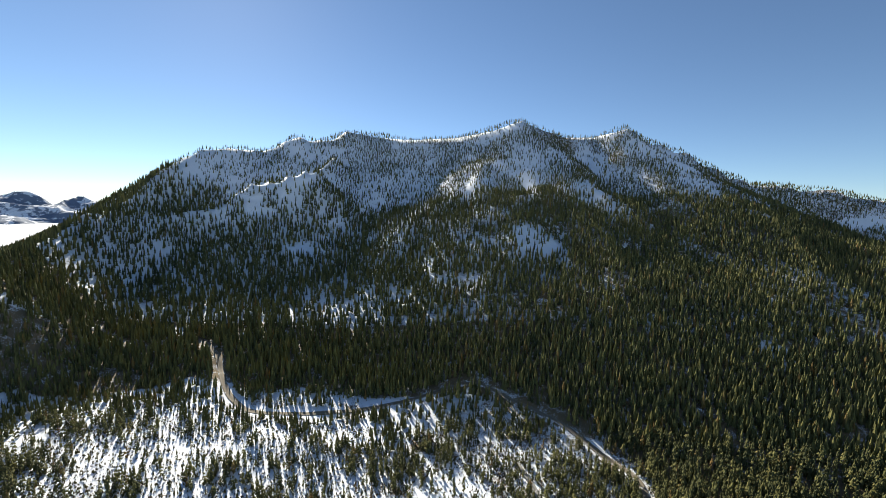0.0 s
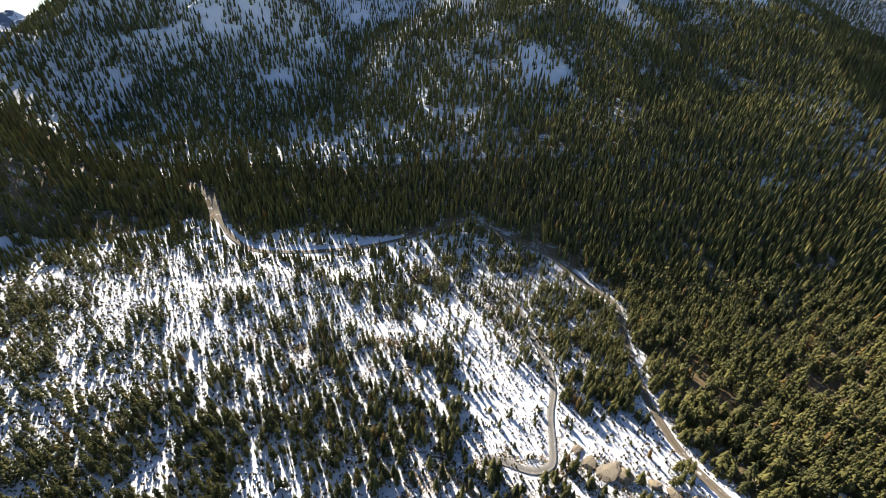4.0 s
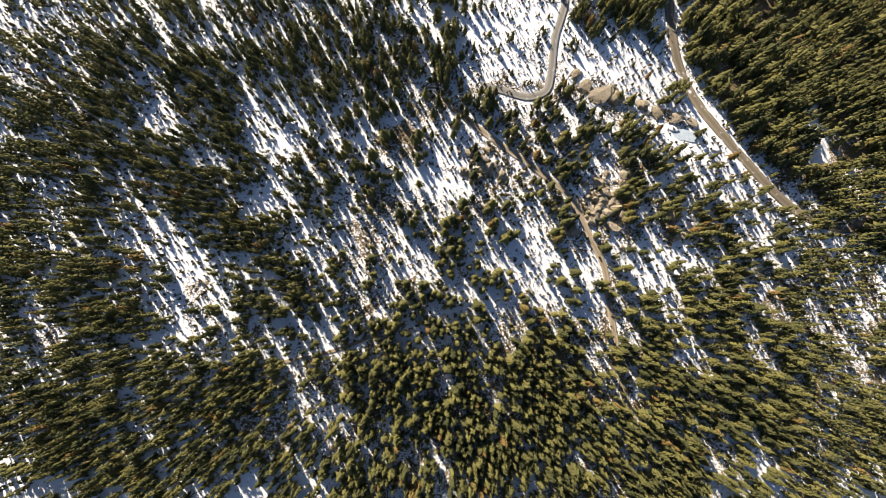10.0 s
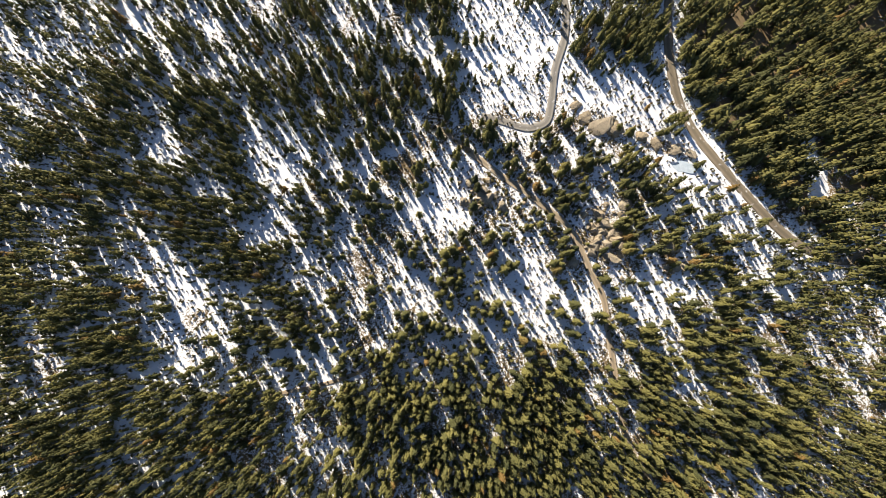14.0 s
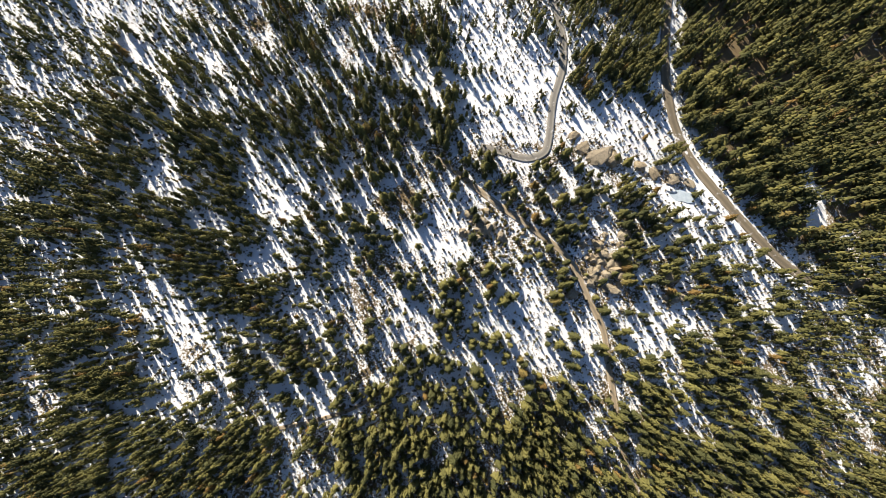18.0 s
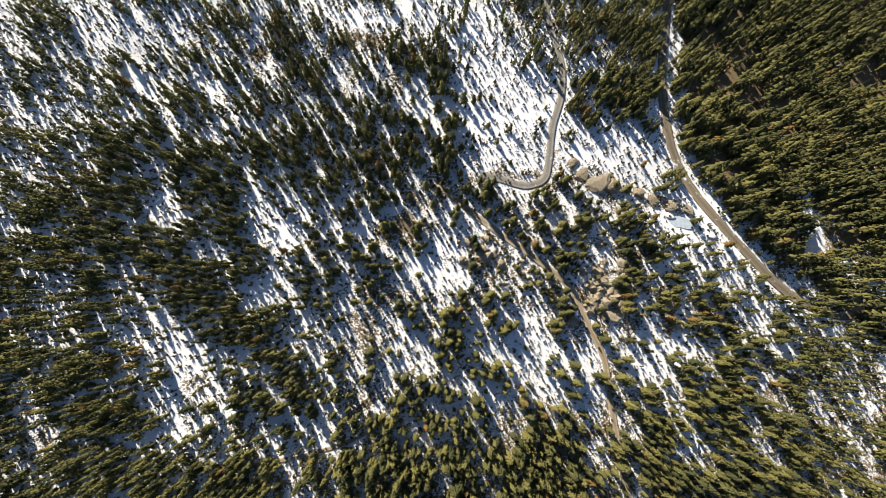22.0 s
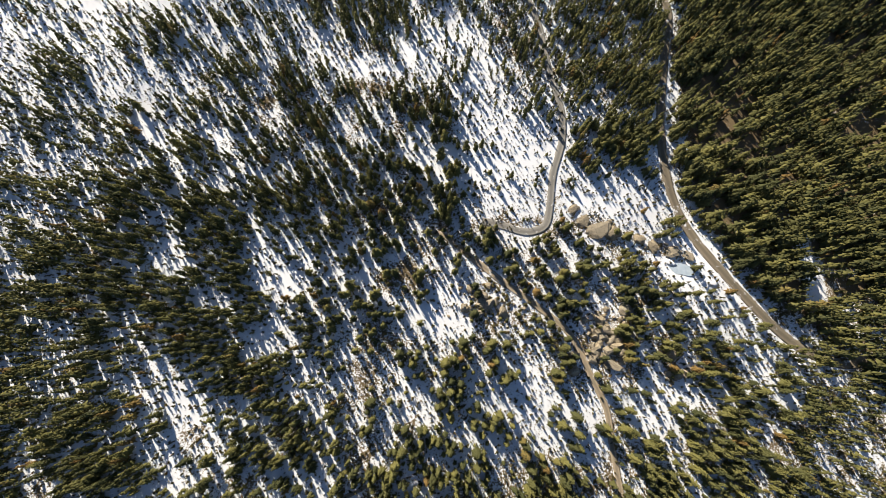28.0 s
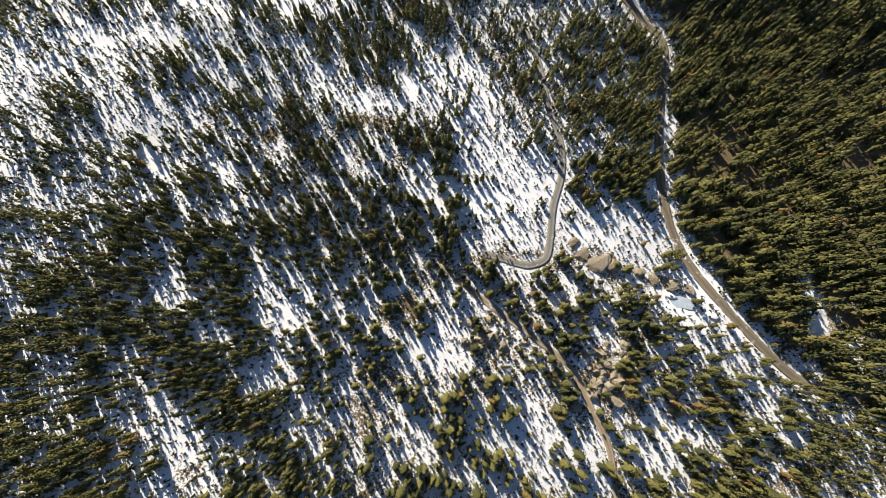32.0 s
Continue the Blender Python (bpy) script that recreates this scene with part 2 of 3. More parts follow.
THIN_SNOW = [
    (9, 128, 32.4, 8.1, 15, 0.45), (-108, 19, 12.4, 10.6, 0, 0.5), (247, 83, 18.2, 15.7, 0, 0.4), (65, 131, 11.3, 8.3, 0, 0.35), (66, 100, 70.8, 46.4, -20, 0.56),
    (-63, 171, 59, 13, -8, 0.62), (35, -31, 157.3, 30.9, 0, 0.5), (215, -15, 108.8, 71.4, 0, 0.52), (-145, 80, 87.4, 29.5, 0, 0.72),
]
BARE = ROCKY_GROUND + THIN_SNOW


def blend(x, y, value, areas):
    wobble = 0.9 * (fractal(x, y, 22, 21, 3) - 0.5)
    for cx, cy, rx, ry, turn, v in areas:
        c, s = math.cos(radians(turn)), math.sin(radians(turn))
        u, w = ((x - cx) * c + (y - cy) * s) / rx, ((y - cy) * c - (x - cx) * s) / ry
        k = np.clip((1.12 - np.hypot(u, w) + wobble) / 0.5, 0, 1)
        value = value * (1 - k) + v * k
    return value


def road_east(y):
    """The x of the wood's edge along the main road."""
    return np.interp(y, [22, 53, 94, 123, 157, 209, 254, 305, 329, 363, 397], [280, 250, 202, 167, 152, 148, 152, 159, 136, 64, 7])


def wood_north(x):
    """The y at which the woods of the mountain begin."""
    return np.interp(x, [-420, -330, -270, -215, -170, -110, -50, 10, 70, 130, 160], [280, 335, 356, 350, 357, 358, 364, 378, 352, 322, 300])


def roadside(x, y):
    """The strip of tall pines on the field's side of the main road."""
    return (x < road_east(y)) & (x > road_east(y) - 30 - 8 * np.sin(y / 9)) & (y > 180) & (y < 300)


def wood_density(x, y):
    v = np.where((x < -48) & (y > 85), 0.016, 0.02)
    v = np.where((x > road_east(y) + 7 + 14 * (fractal(x, y, 40, 5, 2) - 0.3)) & (y > 45), 0.022, v)
    v = np.where(x < -350, 0.022, v)
    v = blend(x, y, v, WOODS)
    v = np.where(y > wood_north(x) + 24 * (fractal(x, y, 30, 4, 3) - 0.5), 0.023, v)
    v = np.where(roadside(x, y), np.maximum(v, 0.013), v)
    v = np.where((x < -48) & (y < 120) & (v > 0.012), v * 1.2, v)
    v = np.where((x > -48) & (y > 15) & (y < 165) & (x < road_east(y)), v * 0.7, v)
    return 2.9 * v * np.clip(3.0 * fractal(x, y, 8, 33, 2) - 0.5, 0.15, 2.0) * np.clip(1.3 * fractal(x, y, 24, 35, 2) + 0.35, 0.6, 1.4)


def snow_cover(x, y):
    v = 0.6 + 0.1 * np.clip((-30 - x) / 60, 0, 1) + 0.5 * (fractal(x, y, 34, 37, 3) - 0.5)
    v = np.where((x > road_east(y) + 4) & (y > 45), np.interp(y, [94, 190, 290, 397], [0.36, 0.2, 0.2, 0.36]), v)
    v = blend(x, y, v, [(cx, cy, rx, ry, a, 0.95 if w < 0.002 else 0.84 if w < 0.0105 else 0.72) for cx, cy, rx, ry, a, w in WOODS if w < 0.0145])
    v = np.where(y > wood_north(x) + 8, 0.34, v)
    return blend(x, y, v, BARE)


HIGH_CLEARINGS = [
    (-701, 970, 62, 44, 0, 0.004),
    (-592, 1047, 161, 112, 0, 0.009),
    (-525, 1234, 120, 49, 0, 0.006),
    (-420, 1244, 28, 18, 0, 0.001),
    (-409, 926, 38, 91, 0, 0.004),
    (-329, 755, 39, 30, 0, 0.003),
    (-139, 1119, 67, 84, 0, 0.009),
    (8, 985, 13, 75, 0, 0.003),
    (109, 1324, 100, 32, 0, 0.006),
    (171, 1142, 78, 120, 0, 0.007),
    (272, 1198, 46, 70, 0, 0.007),
    (378, 1210, 47, 99, 0, 0.005),
    (158, 982, 18, 76, 0, 0.002),
]
LOW_CLEARINGS = [
    (305, 936, 61, 88, 0, 0.005),
    (138, 723, 53, 74, 0, 0.003),
    (621, 1163, 59, 63, 0, 0.001),
    (596, 1015, 63, 89, 0, 0.005),
    (562, 1234, 81, 55, 0, 0.007),
    (1170, 1186, 88, 22, 0, 0.002),
    (-474, 375, 9, 20, 0, 0.004),
    (378, 468, 28, 21, 0, 0.008),
    (-409, 467, 53, 13, 0, 0.006),
    (-159, 583, 20, 35, 0, 0.01),
    (-103, 578, 22, 40, 0, 0.011),
]
CLEARINGS = HIGH_CLEARINGS + LOW_CLEARINGS


def hill_density(x, y):
    high = np.clip((y - 700) / 560, 0, 1)
    v = (0.0185 + 0.001 * high) * np.clip(3.0 * fractal(x, y, 60, 51, 4) - 0.5 + 0.5 * (1 - high), 0.2, 1.5) * (1.0 + 0.16 * np.tanh((x - 60) / 260))
    return blend(x, y, v, CLEARINGS)


def graded(inner_a, inner_b, step, outer_a, outer_b, grow):
    mid = list(np.arange(inner_a, inner_b + step, step))
    up, down, s = [], [], step
    while not up or up[-1] < outer_b:
        s = min(s * grow, 160)
        up.append((up[-1] if up else mid[-1]) + s)
    s = step
    while not down or down[-1] > outer_a:
        s = min(s * grow, 160)
        down.append((down[-1] if down else mid[0]) - s)
    return np.array(down[::-1] + mid + up)


def sheet(name, xs, ys, height, mat):
    gx, gy = np.meshgrid(xs, ys)
    gz = height(gx, gy)
    nx, ny = len(xs), len(ys)
    me = bpy.data.meshes.new(name)
    me.vertices.add(nx * ny)
    me.vertices.foreach_set("co", np.stack([gx, gy, gz], -1).astype(np.float32).ravel())
    i = (np.arange(ny - 1)[:, None] * nx + np.arange(nx - 1)[None]).ravel()
    quads = np.stack([i, i + 1, i + 1 + nx, i + nx], -1)
    set_faces(me, quads)
    me.materials.append(mat)
    return me, gx, gy


def set_faces(me, faces):
    n, k = faces.shape
    me.loops.add(n * k)
    me.loops.foreach_set("vertex_index", faces.astype(np.int32).ravel())
    me.polygons.add(n)
    me.polygons.foreach_set("loop_start", np.arange(0, n * k, k, dtype=np.int32))
    me.update(calc_edges=True)


def add_values(me, name, values):
    a = me.attributes.new(name, "FLOAT", "POINT")
    a.data.foreach_set("value", np.asarray(values, np.float32).ravel())


XS, YS = graded(-400, 400, 5.0, -5200, 5200, 1.045), graded(-130, 480, 5.0, -3000, 4600, 1.03)
me, gx, gy = sheet("ground", XS, YS, land, SNOW)
cover = np.where(gy > 500, 0.57 - 0.16 * np.tanh((gx - 40) / 260) + 0.12 * np.clip((gy - 620) / 420, 0, 1) + 0.5 * (fractal(gx, gy, 110, 61, 4) - 0.5), snow_cover(gx, gy))
cover = np.where((gy > 1550) | ((gx < -1000) & (gy > 900)), 0.5 + 0.3 * fractal(gx, gy, 300, 65, 3), cover)
cover = blend(gx, gy, cover, [(cx, cy, rx * 1.1, ry * 1.1, a, 1.05) for cx, cy, rx, ry, a, v in CLEARINGS])
add_values(me, "cover", cover)
me.polygons.foreach_set("use_smooth", np.ones(len(me.polygons), bool))
tagged(new("ground", me), "snow-covered forest floor with bare patches of soil", "ground", kind="structure")

FAR_CREST = [
    (-4706, 2599, 84), (-3709, 2742, 133), (-3598, 2778, 172), (-3525, 2863, 257), (-3432, 2879, 243), (-3328, 2898, 230), (-3233, 2962, 224), (-3167, 3020, 230),
    (-2997, 3051, 234), (-2783, 3093, 227), (-2314, 3232, 130),
]


def far_land(x, y):
    return crest_height(x, y, FAR_CREST, 0.15, 700) + 120 * (0.5 - np.abs(fractal(x, y * 0.8, 330, 71, 5) - 0.5) * 3.2) + 4


me, gx, gy = sheet("backdrop", np.linspace(-4700, -1700, 170), np.linspace(1700, 4300, 150), far_land, HAZED_SNOW)
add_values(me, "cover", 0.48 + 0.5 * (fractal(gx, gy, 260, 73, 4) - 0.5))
tagged(new("backdrop", me), "distant snowy mountain range with haze painted into its colour", "mountains", kind="structure")

# ---- roads ----


def smooth_line(points, step):
    """A Catmull-Rom line through the points, at even steps."""
    p = np.array([points[0], *points, points[-1]], float)
    out = []
    for a, b, c, d in zip(p, p[1:], p[2:], p[3:]):
        n = max(2, int(np.hypot(*(c - b)) / step))
        for t in np.arange(n) / n:
            out.append(0.5 * (2 * b + (c - a) * t + (2 * a - 5 * b + 4 * c - d) * t * t + (3 * b - a - 3 * c + d) * t ** 3))
    return np.array(out + [p[-1]])


def road(name, points, width, mat, label):
    line = smooth_line(points, 2.5)
    way = np.gradient(line, axis=0)
    way /= np.linalg.norm(way, axis=1)[:, None]
    side = np.stack([-way[:, 1], way[:, 0]], -1)
    profile = [(-0.54, -0.9), (-0.5, 0.28), (-0.3, 0.34), (-0.15, 0.3), (0.0, 0.36), (0.15, 0.3), (0.3, 0.34), (0.5, 0.28), (0.54, -0.9)]
    verts = []
    wob = fractal(line[:, 0], line[:, 1], 9, 81, 2) - 0.5
    for k, (u, dz) in enumerate(profile):
        q = line + side * (u * width + (0.5 * wob[:, None] if abs(u) >= 0.5 else 0))
        verts.append(np.column_stack([q, land(line[:, 0], line[:, 1]) * 0.5 + land(q[:, 0], q[:, 1]) * 0.5 + dz]))
    verts = np.stack(verts, 1)
    n, k = verts.shape[:2]
    me = bpy.data.meshes.new(name)
    me.vertices.add(n * k)
    me.vertices.foreach_set("co", verts.astype(np.float32).ravel())
    i = (np.arange(n - 1)[:, None] * k + np.arange(k - 1)[None]).ravel()
    set_faces(me, np.stack([i, i + k, i + k + 1, i + 1], -1))
    me.polygons.foreach_set("use_smooth", np.ones(len(me.polygons), bool))
    add_values(me, "across", np.tile(np.abs([u for u, dz in profile]), n))
    me.materials.append(mat)
    return tagged(new(name, me), label, "road", kind="structure"), line


MAIN = [
    (423.9, 20), (310, 62), (256, 70), (235, 66), (215, 70), (198, 80), (180, 98), (159, 123), (145.1, 145.4), (137, 171.9), (136.3, 206.1), (142, 252.3), (147.4, 291.1),
    (132.5, 312.1), (98.8, 349.7), (52.1, 376.8), (13, 395.8), (-56.8, 364.5), (-108.4, 340.9), (-147.7, 328.5), (-186.9, 323.2), (-219.3, 339.4), (-246.9, 366.6), (-282.4, 408.8),
    (-334, 442), (-389.4, 419.3), (-457.4, 436.4),
]
LOOP = [
    (47.5, 304.1), (59.1, 274.9), (64.5, 243.3), (72.2, 210.4), (71.9, 190.5), (66.2, 170.5), (63.7, 150.2), (60.9, 138.1), (52, 133.4), (44, 134), (33, 137),
    (24, 138.5),
]
LANE = [
    (-3.7, 130.2), (4.9, 127.7), (13.7, 120.9), (32.8, 106.6), (48.9, 95.9), (63, 85.8), (71.4, 78.5), (77.9, 68), (83.4, 55.2), (90.5, 39.8), (92.6, 22.6), (94.8, 7.5),
    (100.5, -29.8), (113.8, -58.1), (122.6, -118),
]
TRACK = [
    (-84, -12), (-63, -8), (-47, -4), (-34, 1), (-21, 9),
]
road_main, LINE_A = road("road_main", MAIN, 5.8, ASPHALT, "worn two-lane mountain road with sandy shoulders")
road_loop, LINE_B = road("road_loop", LOOP, 4.6, PAVED, "narrow grey paved lane bending through the snow")
road_lane, LINE_D = road("road_lane", LANE, 3.7, DIRT, "tan dirt lane running between boulders and pines")
road_track, LINE_C = road("road_track", TRACK, 1.9, DIRT, "faint snowy forest track")
ROADS = ((LINE_A[LINE_A[:, 1] < 78], 1.6), (LINE_A[(LINE_A[:, 1] >= 78) & (LINE_A[:, 1] < 300)], 5.0), (LINE_A[LINE_A[:, 1] >= 300], 6.5), (LINE_B[(LINE_B[:, 1] < 192) & (LINE_B[:, 0] > 44)], 4.8), (LINE_B[LINE_B[:, 0] < 44], 1.2), (LINE_B[LINE_B[:, 1] >= 192], 2.6), (LINE_C, 1.2), (LINE_D[LINE_D[:, 1] >= 112], 1.6), (LINE_D[(LINE_D[:, 1] >= 32) & (LINE_D[:, 1] < 112)], 3.4), (LINE_D[LINE_D[:, 1] < 32], 1.8))


def off_roads(x, y, extra=0.0):
    ok = np.ones(len(x), bool)
    for line, half in ROADS:
        for p in line[::2]:
            ok &= np.hypot(x - p[0], y - p[1]) > half + extra
    return ok


# ---- trees ----
OCTA = np.array([(1, 0, 0), (-1, 0, 0), (0, 1, 0), (0, -1, 0), (0, 0, 1), (0, 0, -1)], float)
OCTA_F = np.array([(0, 2, 4), (2, 1, 4), (1, 3, 4), (3, 0, 4), (2, 0, 5), (1, 2, 5), (3, 1, 5), (0, 3, 5)])


OPEN_F = OCTA_F[:4]


def crown_data(rng, tiers, per, spread, low, slim=0.8, tuft=OPEN_F):
    """A conifer's crown one metre high: whorls of drooping boughs, longest at a fifth of the height, with gaps and uneven reach."""
    verts, faces = [], []
    for i in range(tiers):
        f = i / max(tiers - 1, 1)
        z = low + (0.97 - low) * f ** 0.95
        r = spread * (1 - f) ** slim * (0.62 + 0.38 * min(1.0, f * 5 + 0.1)) + 0.012
        n = max(3, int(round(per * (0.4 + 0.6 * r / spread))))
        start, lean = rng.uniform(0, 6.28), rng.uniform(0.85, 1.12)
        for k in range(n):
            a = start + (k + rng.uniform(-0.35, 0.35)) * 6.2832 / n
            reach = r * lean * rng.uniform(0.55, 1.25)
            size = np.array([reach * 0.6, max(0.016, reach * rng.uniform(0.26, 0.42) * 7 / (per + 1)), (0.62 / tiers) * rng.uniform(0.7, 1.3)])
            v = OCTA * size * (1 + rng.uniform(-0.3, 0.3, (6, 1)))
            v[:, 2] -= 0.85 * np.maximum(v[:, 0], -0.01)
            v[:, 0] += reach * 0.48
            c, s = math.cos(a), math.sin(a)
            v = v @ np.array([[c, s, 0], [-s, c, 0], [0, 0, 1]])
            v[:, 2] += z + rng.uniform(-0.25, 0.25) / tiers
            faces.append(tuft + 6 * len(verts))
            verts.append(v)
    return np.concatenate(verts), np.concatenate(faces)


def cone_data(rng, sides, rings):
    """A far conifer one metre high: a jagged spire of a few skirts."""
    verts, faces = [], []
    for i in range(rings):
        z0, z1 = 0.1 + 0.62 * i / rings, 0.1 + 0.9 * (i + 1.35) / (rings + 0.35)
        r, b = 0.16 * (1 - 0.72 * i / rings), len(verts)
        for k in range(sides):
            a = (k + rng.uniform(-0.25, 0.25)) * 6.2832 / sides + i
            q = r * rng.uniform(0.7, 1.25)
            verts.append((q * math.cos(a), q * math.sin(a), z0 + rng.uniform(-0.03, 0.03)))
        verts.append((rng.uniform(-0.02, 0.02), rng.uniform(-0.02, 0.02), min(z1, 1.0)))
        for k in range(sides):
            faces.append((b + k, b + (k + 1) % sides, b + sides))
    return np.array(verts), np.array(faces)


def trunk_data(sides, radius, top, bends=2):
    verts, faces = [], []
    for i in range(bends + 1):
        f = i / bends
        r = radius * (1 - 0.85 * f)
        for k in range(sides):
            a = k * 6.2832 / sides
            verts.append((r * math.cos(a) + 0.006 * math.sin(5 * f), r * math.sin(a), -0.06 + (top + 0.06) * f))
    for i in range(bends):
        for k in range(sides):
            a, b = i * sides + k, i * sides + (k + 1) % sides
            faces += [(a, b, b + sides), (a, b + sides, a + sides)]
    return np.array(verts), np.array(faces)


def mesh_of(name, verts, faces, mat, tint=None, soft=True):
    me = bpy.data.meshes.new(name)
    me.vertices.add(len(verts))
    me.vertices.foreach_set("co", np.asarray(verts, np.float32).ravel())
    set_faces(me, np.asarray(faces))
    me.polygons.foreach_set("use_smooth", np.full(len(me.polygons), soft and tint is not None))
    me.materials.append(mat)
    if tint is not None:
        add_values(me, "tint", tint)
    return me


def scatter(rng, xa, xb, ya, yb, cell, density):
    """Uneven planting: at most one tree a cell."""
    gx, gy = np.meshgrid(np.arange(xa, xb, cell), np.arange(ya, yb, cell))
    x = gx.ravel() + rng.uniform(0, cell, gx.size)
    y = gy.ravel() + rng.uniform(0, cell, gx.size)
    keep = rng.uniform(0, 1, x.size) < density(x, y) * cell * cell
    return x[keep], y[keep]


def grow(name, rng, x, y, heights, kinds, label, soft=False, wide=(0.85, 1.2)):
    """Many trees in one mesh. kinds: (crown, trunk) data of each form."""
    z = land(x, y)
    pick = rng.integers(0, len(kinds), len(x))
    turn, fat, tint = rng.uniform(0, 6.28, len(x)), rng.uniform(*wide, len(x)), rng.uniform(0, 1, len(x))
    all_v, all_f, all_t, all_m, base = [], [], [], [], 0
    for k, (crown, trunk) in enumerate(kinds):
        w = np.where(pick == k)[0]
        if not len(w):
            continue
        for slot, data in ((0, crown), (1, trunk)):
            if data is None:
                continue
            v, f = data
            c, s = np.cos(turn[w])[:, None], np.sin(turn[w])[:, None]
            hw = (heights[w] * fat[w])[:, None]
            vx, vy = (v[None, :, 0] * c - v[None, :, 1] * s) * hw, (v[None, :, 0] * s + v[None, :, 1] * c) * hw
            vz = v[None, :, 2] * heights[w][:, None] + z[w][:, None]
            vv = np.stack([vx + x[w][:, None], vy + y[w][:, None], vz], -1)
            ff = f[None] + (base + len(v) * np.arange(len(w)))[:, None, None]
            all_v.append(vv.reshape(-1, 3))
            all_f.append(ff.reshape(-1, 3))
            all_t.append(np.repeat(tint[w], len(v)))
            all_m.append(np.full(len(f) * len(w), slot))
            base += len(v) * len(w)
    me = mesh_of(name, np.concatenate(all_v), np.concatenate(all_f), NEEDLES, np.concatenate(all_t), soft)
    me.materials.append(BARK)
    me.polygons.foreach_set("material_index", np.concatenate(all_m).astype(np.int32))
    return tagged(new(name, me), label, "forest", kind="stuff")


rng = np.random.default_rng(7)
TRUNK = trunk_data(6, 0.022, 0.9, 3)
THIN = trunk_data(4, 0.02, 0.6, 1)
PINES = [(crown_data(rng, 12, 11, 0.235, 0.14, 0.55), TRUNK) for _ in range(5)]
FIRS = [(crown_data(rng, 11, 10, 0.23, 0.08, 0.65), TRUNK) for _ in range(5)]
YOUNG = [(crown_data(rng, 8, 10, 0.33, 0.04, 0.6), TRUNK) for _ in range(4)]
SIMPLE = [(crown_data(rng, 7, 8, 0.235, 0.1, 0.55), THIN) for _ in range(7)]
SLIM = [(crown_data(rng, 7, 7, 0.19, 0.1, 0.65), THIN) for _ in range(6)]
SPARE = [(crown_data(rng, 5, 4, 0.2, 0.1, 0.65), THIN) for _ in range(6)]
SKIRTS = [(cone_data(rng, 5, 3), None) for _ in range(6)]
LANCES = [(cone_data(rng, 5, 3), None) for _ in range(6)]
SPIRES = [(cone_data(rng, 4, 3), None) for _ in range(6)]
SPIRES_FAR = [(cone_data(rng, 4, 2), None) for _ in range(6)]

tx, ty = scatter(rng, -560, 560, -125, 372, 2.6, wood_density)
keep = off_roads(tx, ty) & (rng.uniform(0, 1, len(tx)) > np.interp(wood_density(tx, ty), [0.012, 0.025, 0.04], [0.6, 0.27, 0.0])) & (np.abs(tx) < 290 + 0.75 * np.maximum(ty, 0))
tx, ty = tx[keep], ty[keep]
dens = wood_density(tx, ty)
east = (tx > road_east(ty)) & (ty > 45)
field = (dens < 0.033) & ~east
th = rng.uniform(6.5, 12.5, len(tx)) * np.where(east, 1.45, 1.0)
th = np.where(field, rng.uniform(3, 9, len(tx)) + np.where(dens < 0.014, 1.5, 0.0), th) * np.where(rng.uniform(0, 1, len(tx)) < np.where(field, 0.28, 0.2), 0.5, 1.0)
th = np.where(roadside(tx, ty), rng.uniform(8, 14, len(tx)), th)

# the trees nearest to the way are things of their own
near = np.hypot((tx - 27) / 1.25, ty - 75)
order = np.argsort(near)
single = np.zeros(len(tx), bool)


def tree_forms(name, kinds, label, category, group):
    forms = []
    for crown, trunk in kinds:
        ob = tagged(new(name), label, category, group)
        for part_name, (v, f), mat in (("trunk", trunk, BARK), ("crown", crown, NEEDLES)):
            me = mesh_of(part_name, v, f, mat, np.repeat(0.0, len(v)) if mat is NEEDLES else None, True)
            new(part_name, me).parent = ob
        forms.append(ob)
    return forms


def plant(name, kinds, label, group, chosen):
    forms = tree_forms(name, kinds, label, "tree", group)
    for n, i in enumerate(chosen):
        h, f = th[i], forms[n % len(forms)]
        w = h * rng.uniform(0.85, 1.2)
        m = Matrix.LocRotScale((tx[i], ty[i], float(land(tx[i], ty[i]))), Euler((rng.uniform(-0.04, 0.04), rng.uniform(-0.04, 0.04), rng.uniform(0, 6.28))), (w, w, h))
        if n % len(forms) == n:
            f.matrix_basis = m
        else:
            c = copy_thing(f, Matrix.Identity(4))
            c.matrix_basis = m


small = [i for i in order if th[i] < 4.2][:300]
tall = [i for i in order if th[i] >= 7.6][:300]
taken = set(small) | set(tall)
middle = [i for i in order if i not in taken and 4.2 <= th[i] < 7.6][:300]
single[small + tall + middle] = True
plant("pine_tree", PINES, "tall dark green pine with a broad clumpy crown", "tall pines among the snow", tall)
plant("fir_tree", FIRS, "slender green fir with a pointed crown on snow", "slender firs among the snow", middle)
plant("young_pine", YOUNG, "small young pine standing in the snow", "young pines among the snow", small)
rest = ~single
inner = (np.abs(tx - 10) < 185) & (ty < 205)
outer = (np.abs(tx - 10) > np.where(ty > 150, 360, 300)) | (ty > np.where(tx > -40, 335, 290))
west = tx < -45
south = ty < 48
for side, forms, soft in ((rest & inner & ~west, SIMPLE, True), (rest & inner & west, SLIM, True), (rest & ~inner & ~outer & south, SPARE, True), (rest & ~inner & ~outer & ~south, SPARE, True), (rest & outer, SKIRTS, False)):
    grow("pine_forest", rng, tx[side], ty[side], th[side], forms, "dense evergreen pine forest on snowy ground", soft)

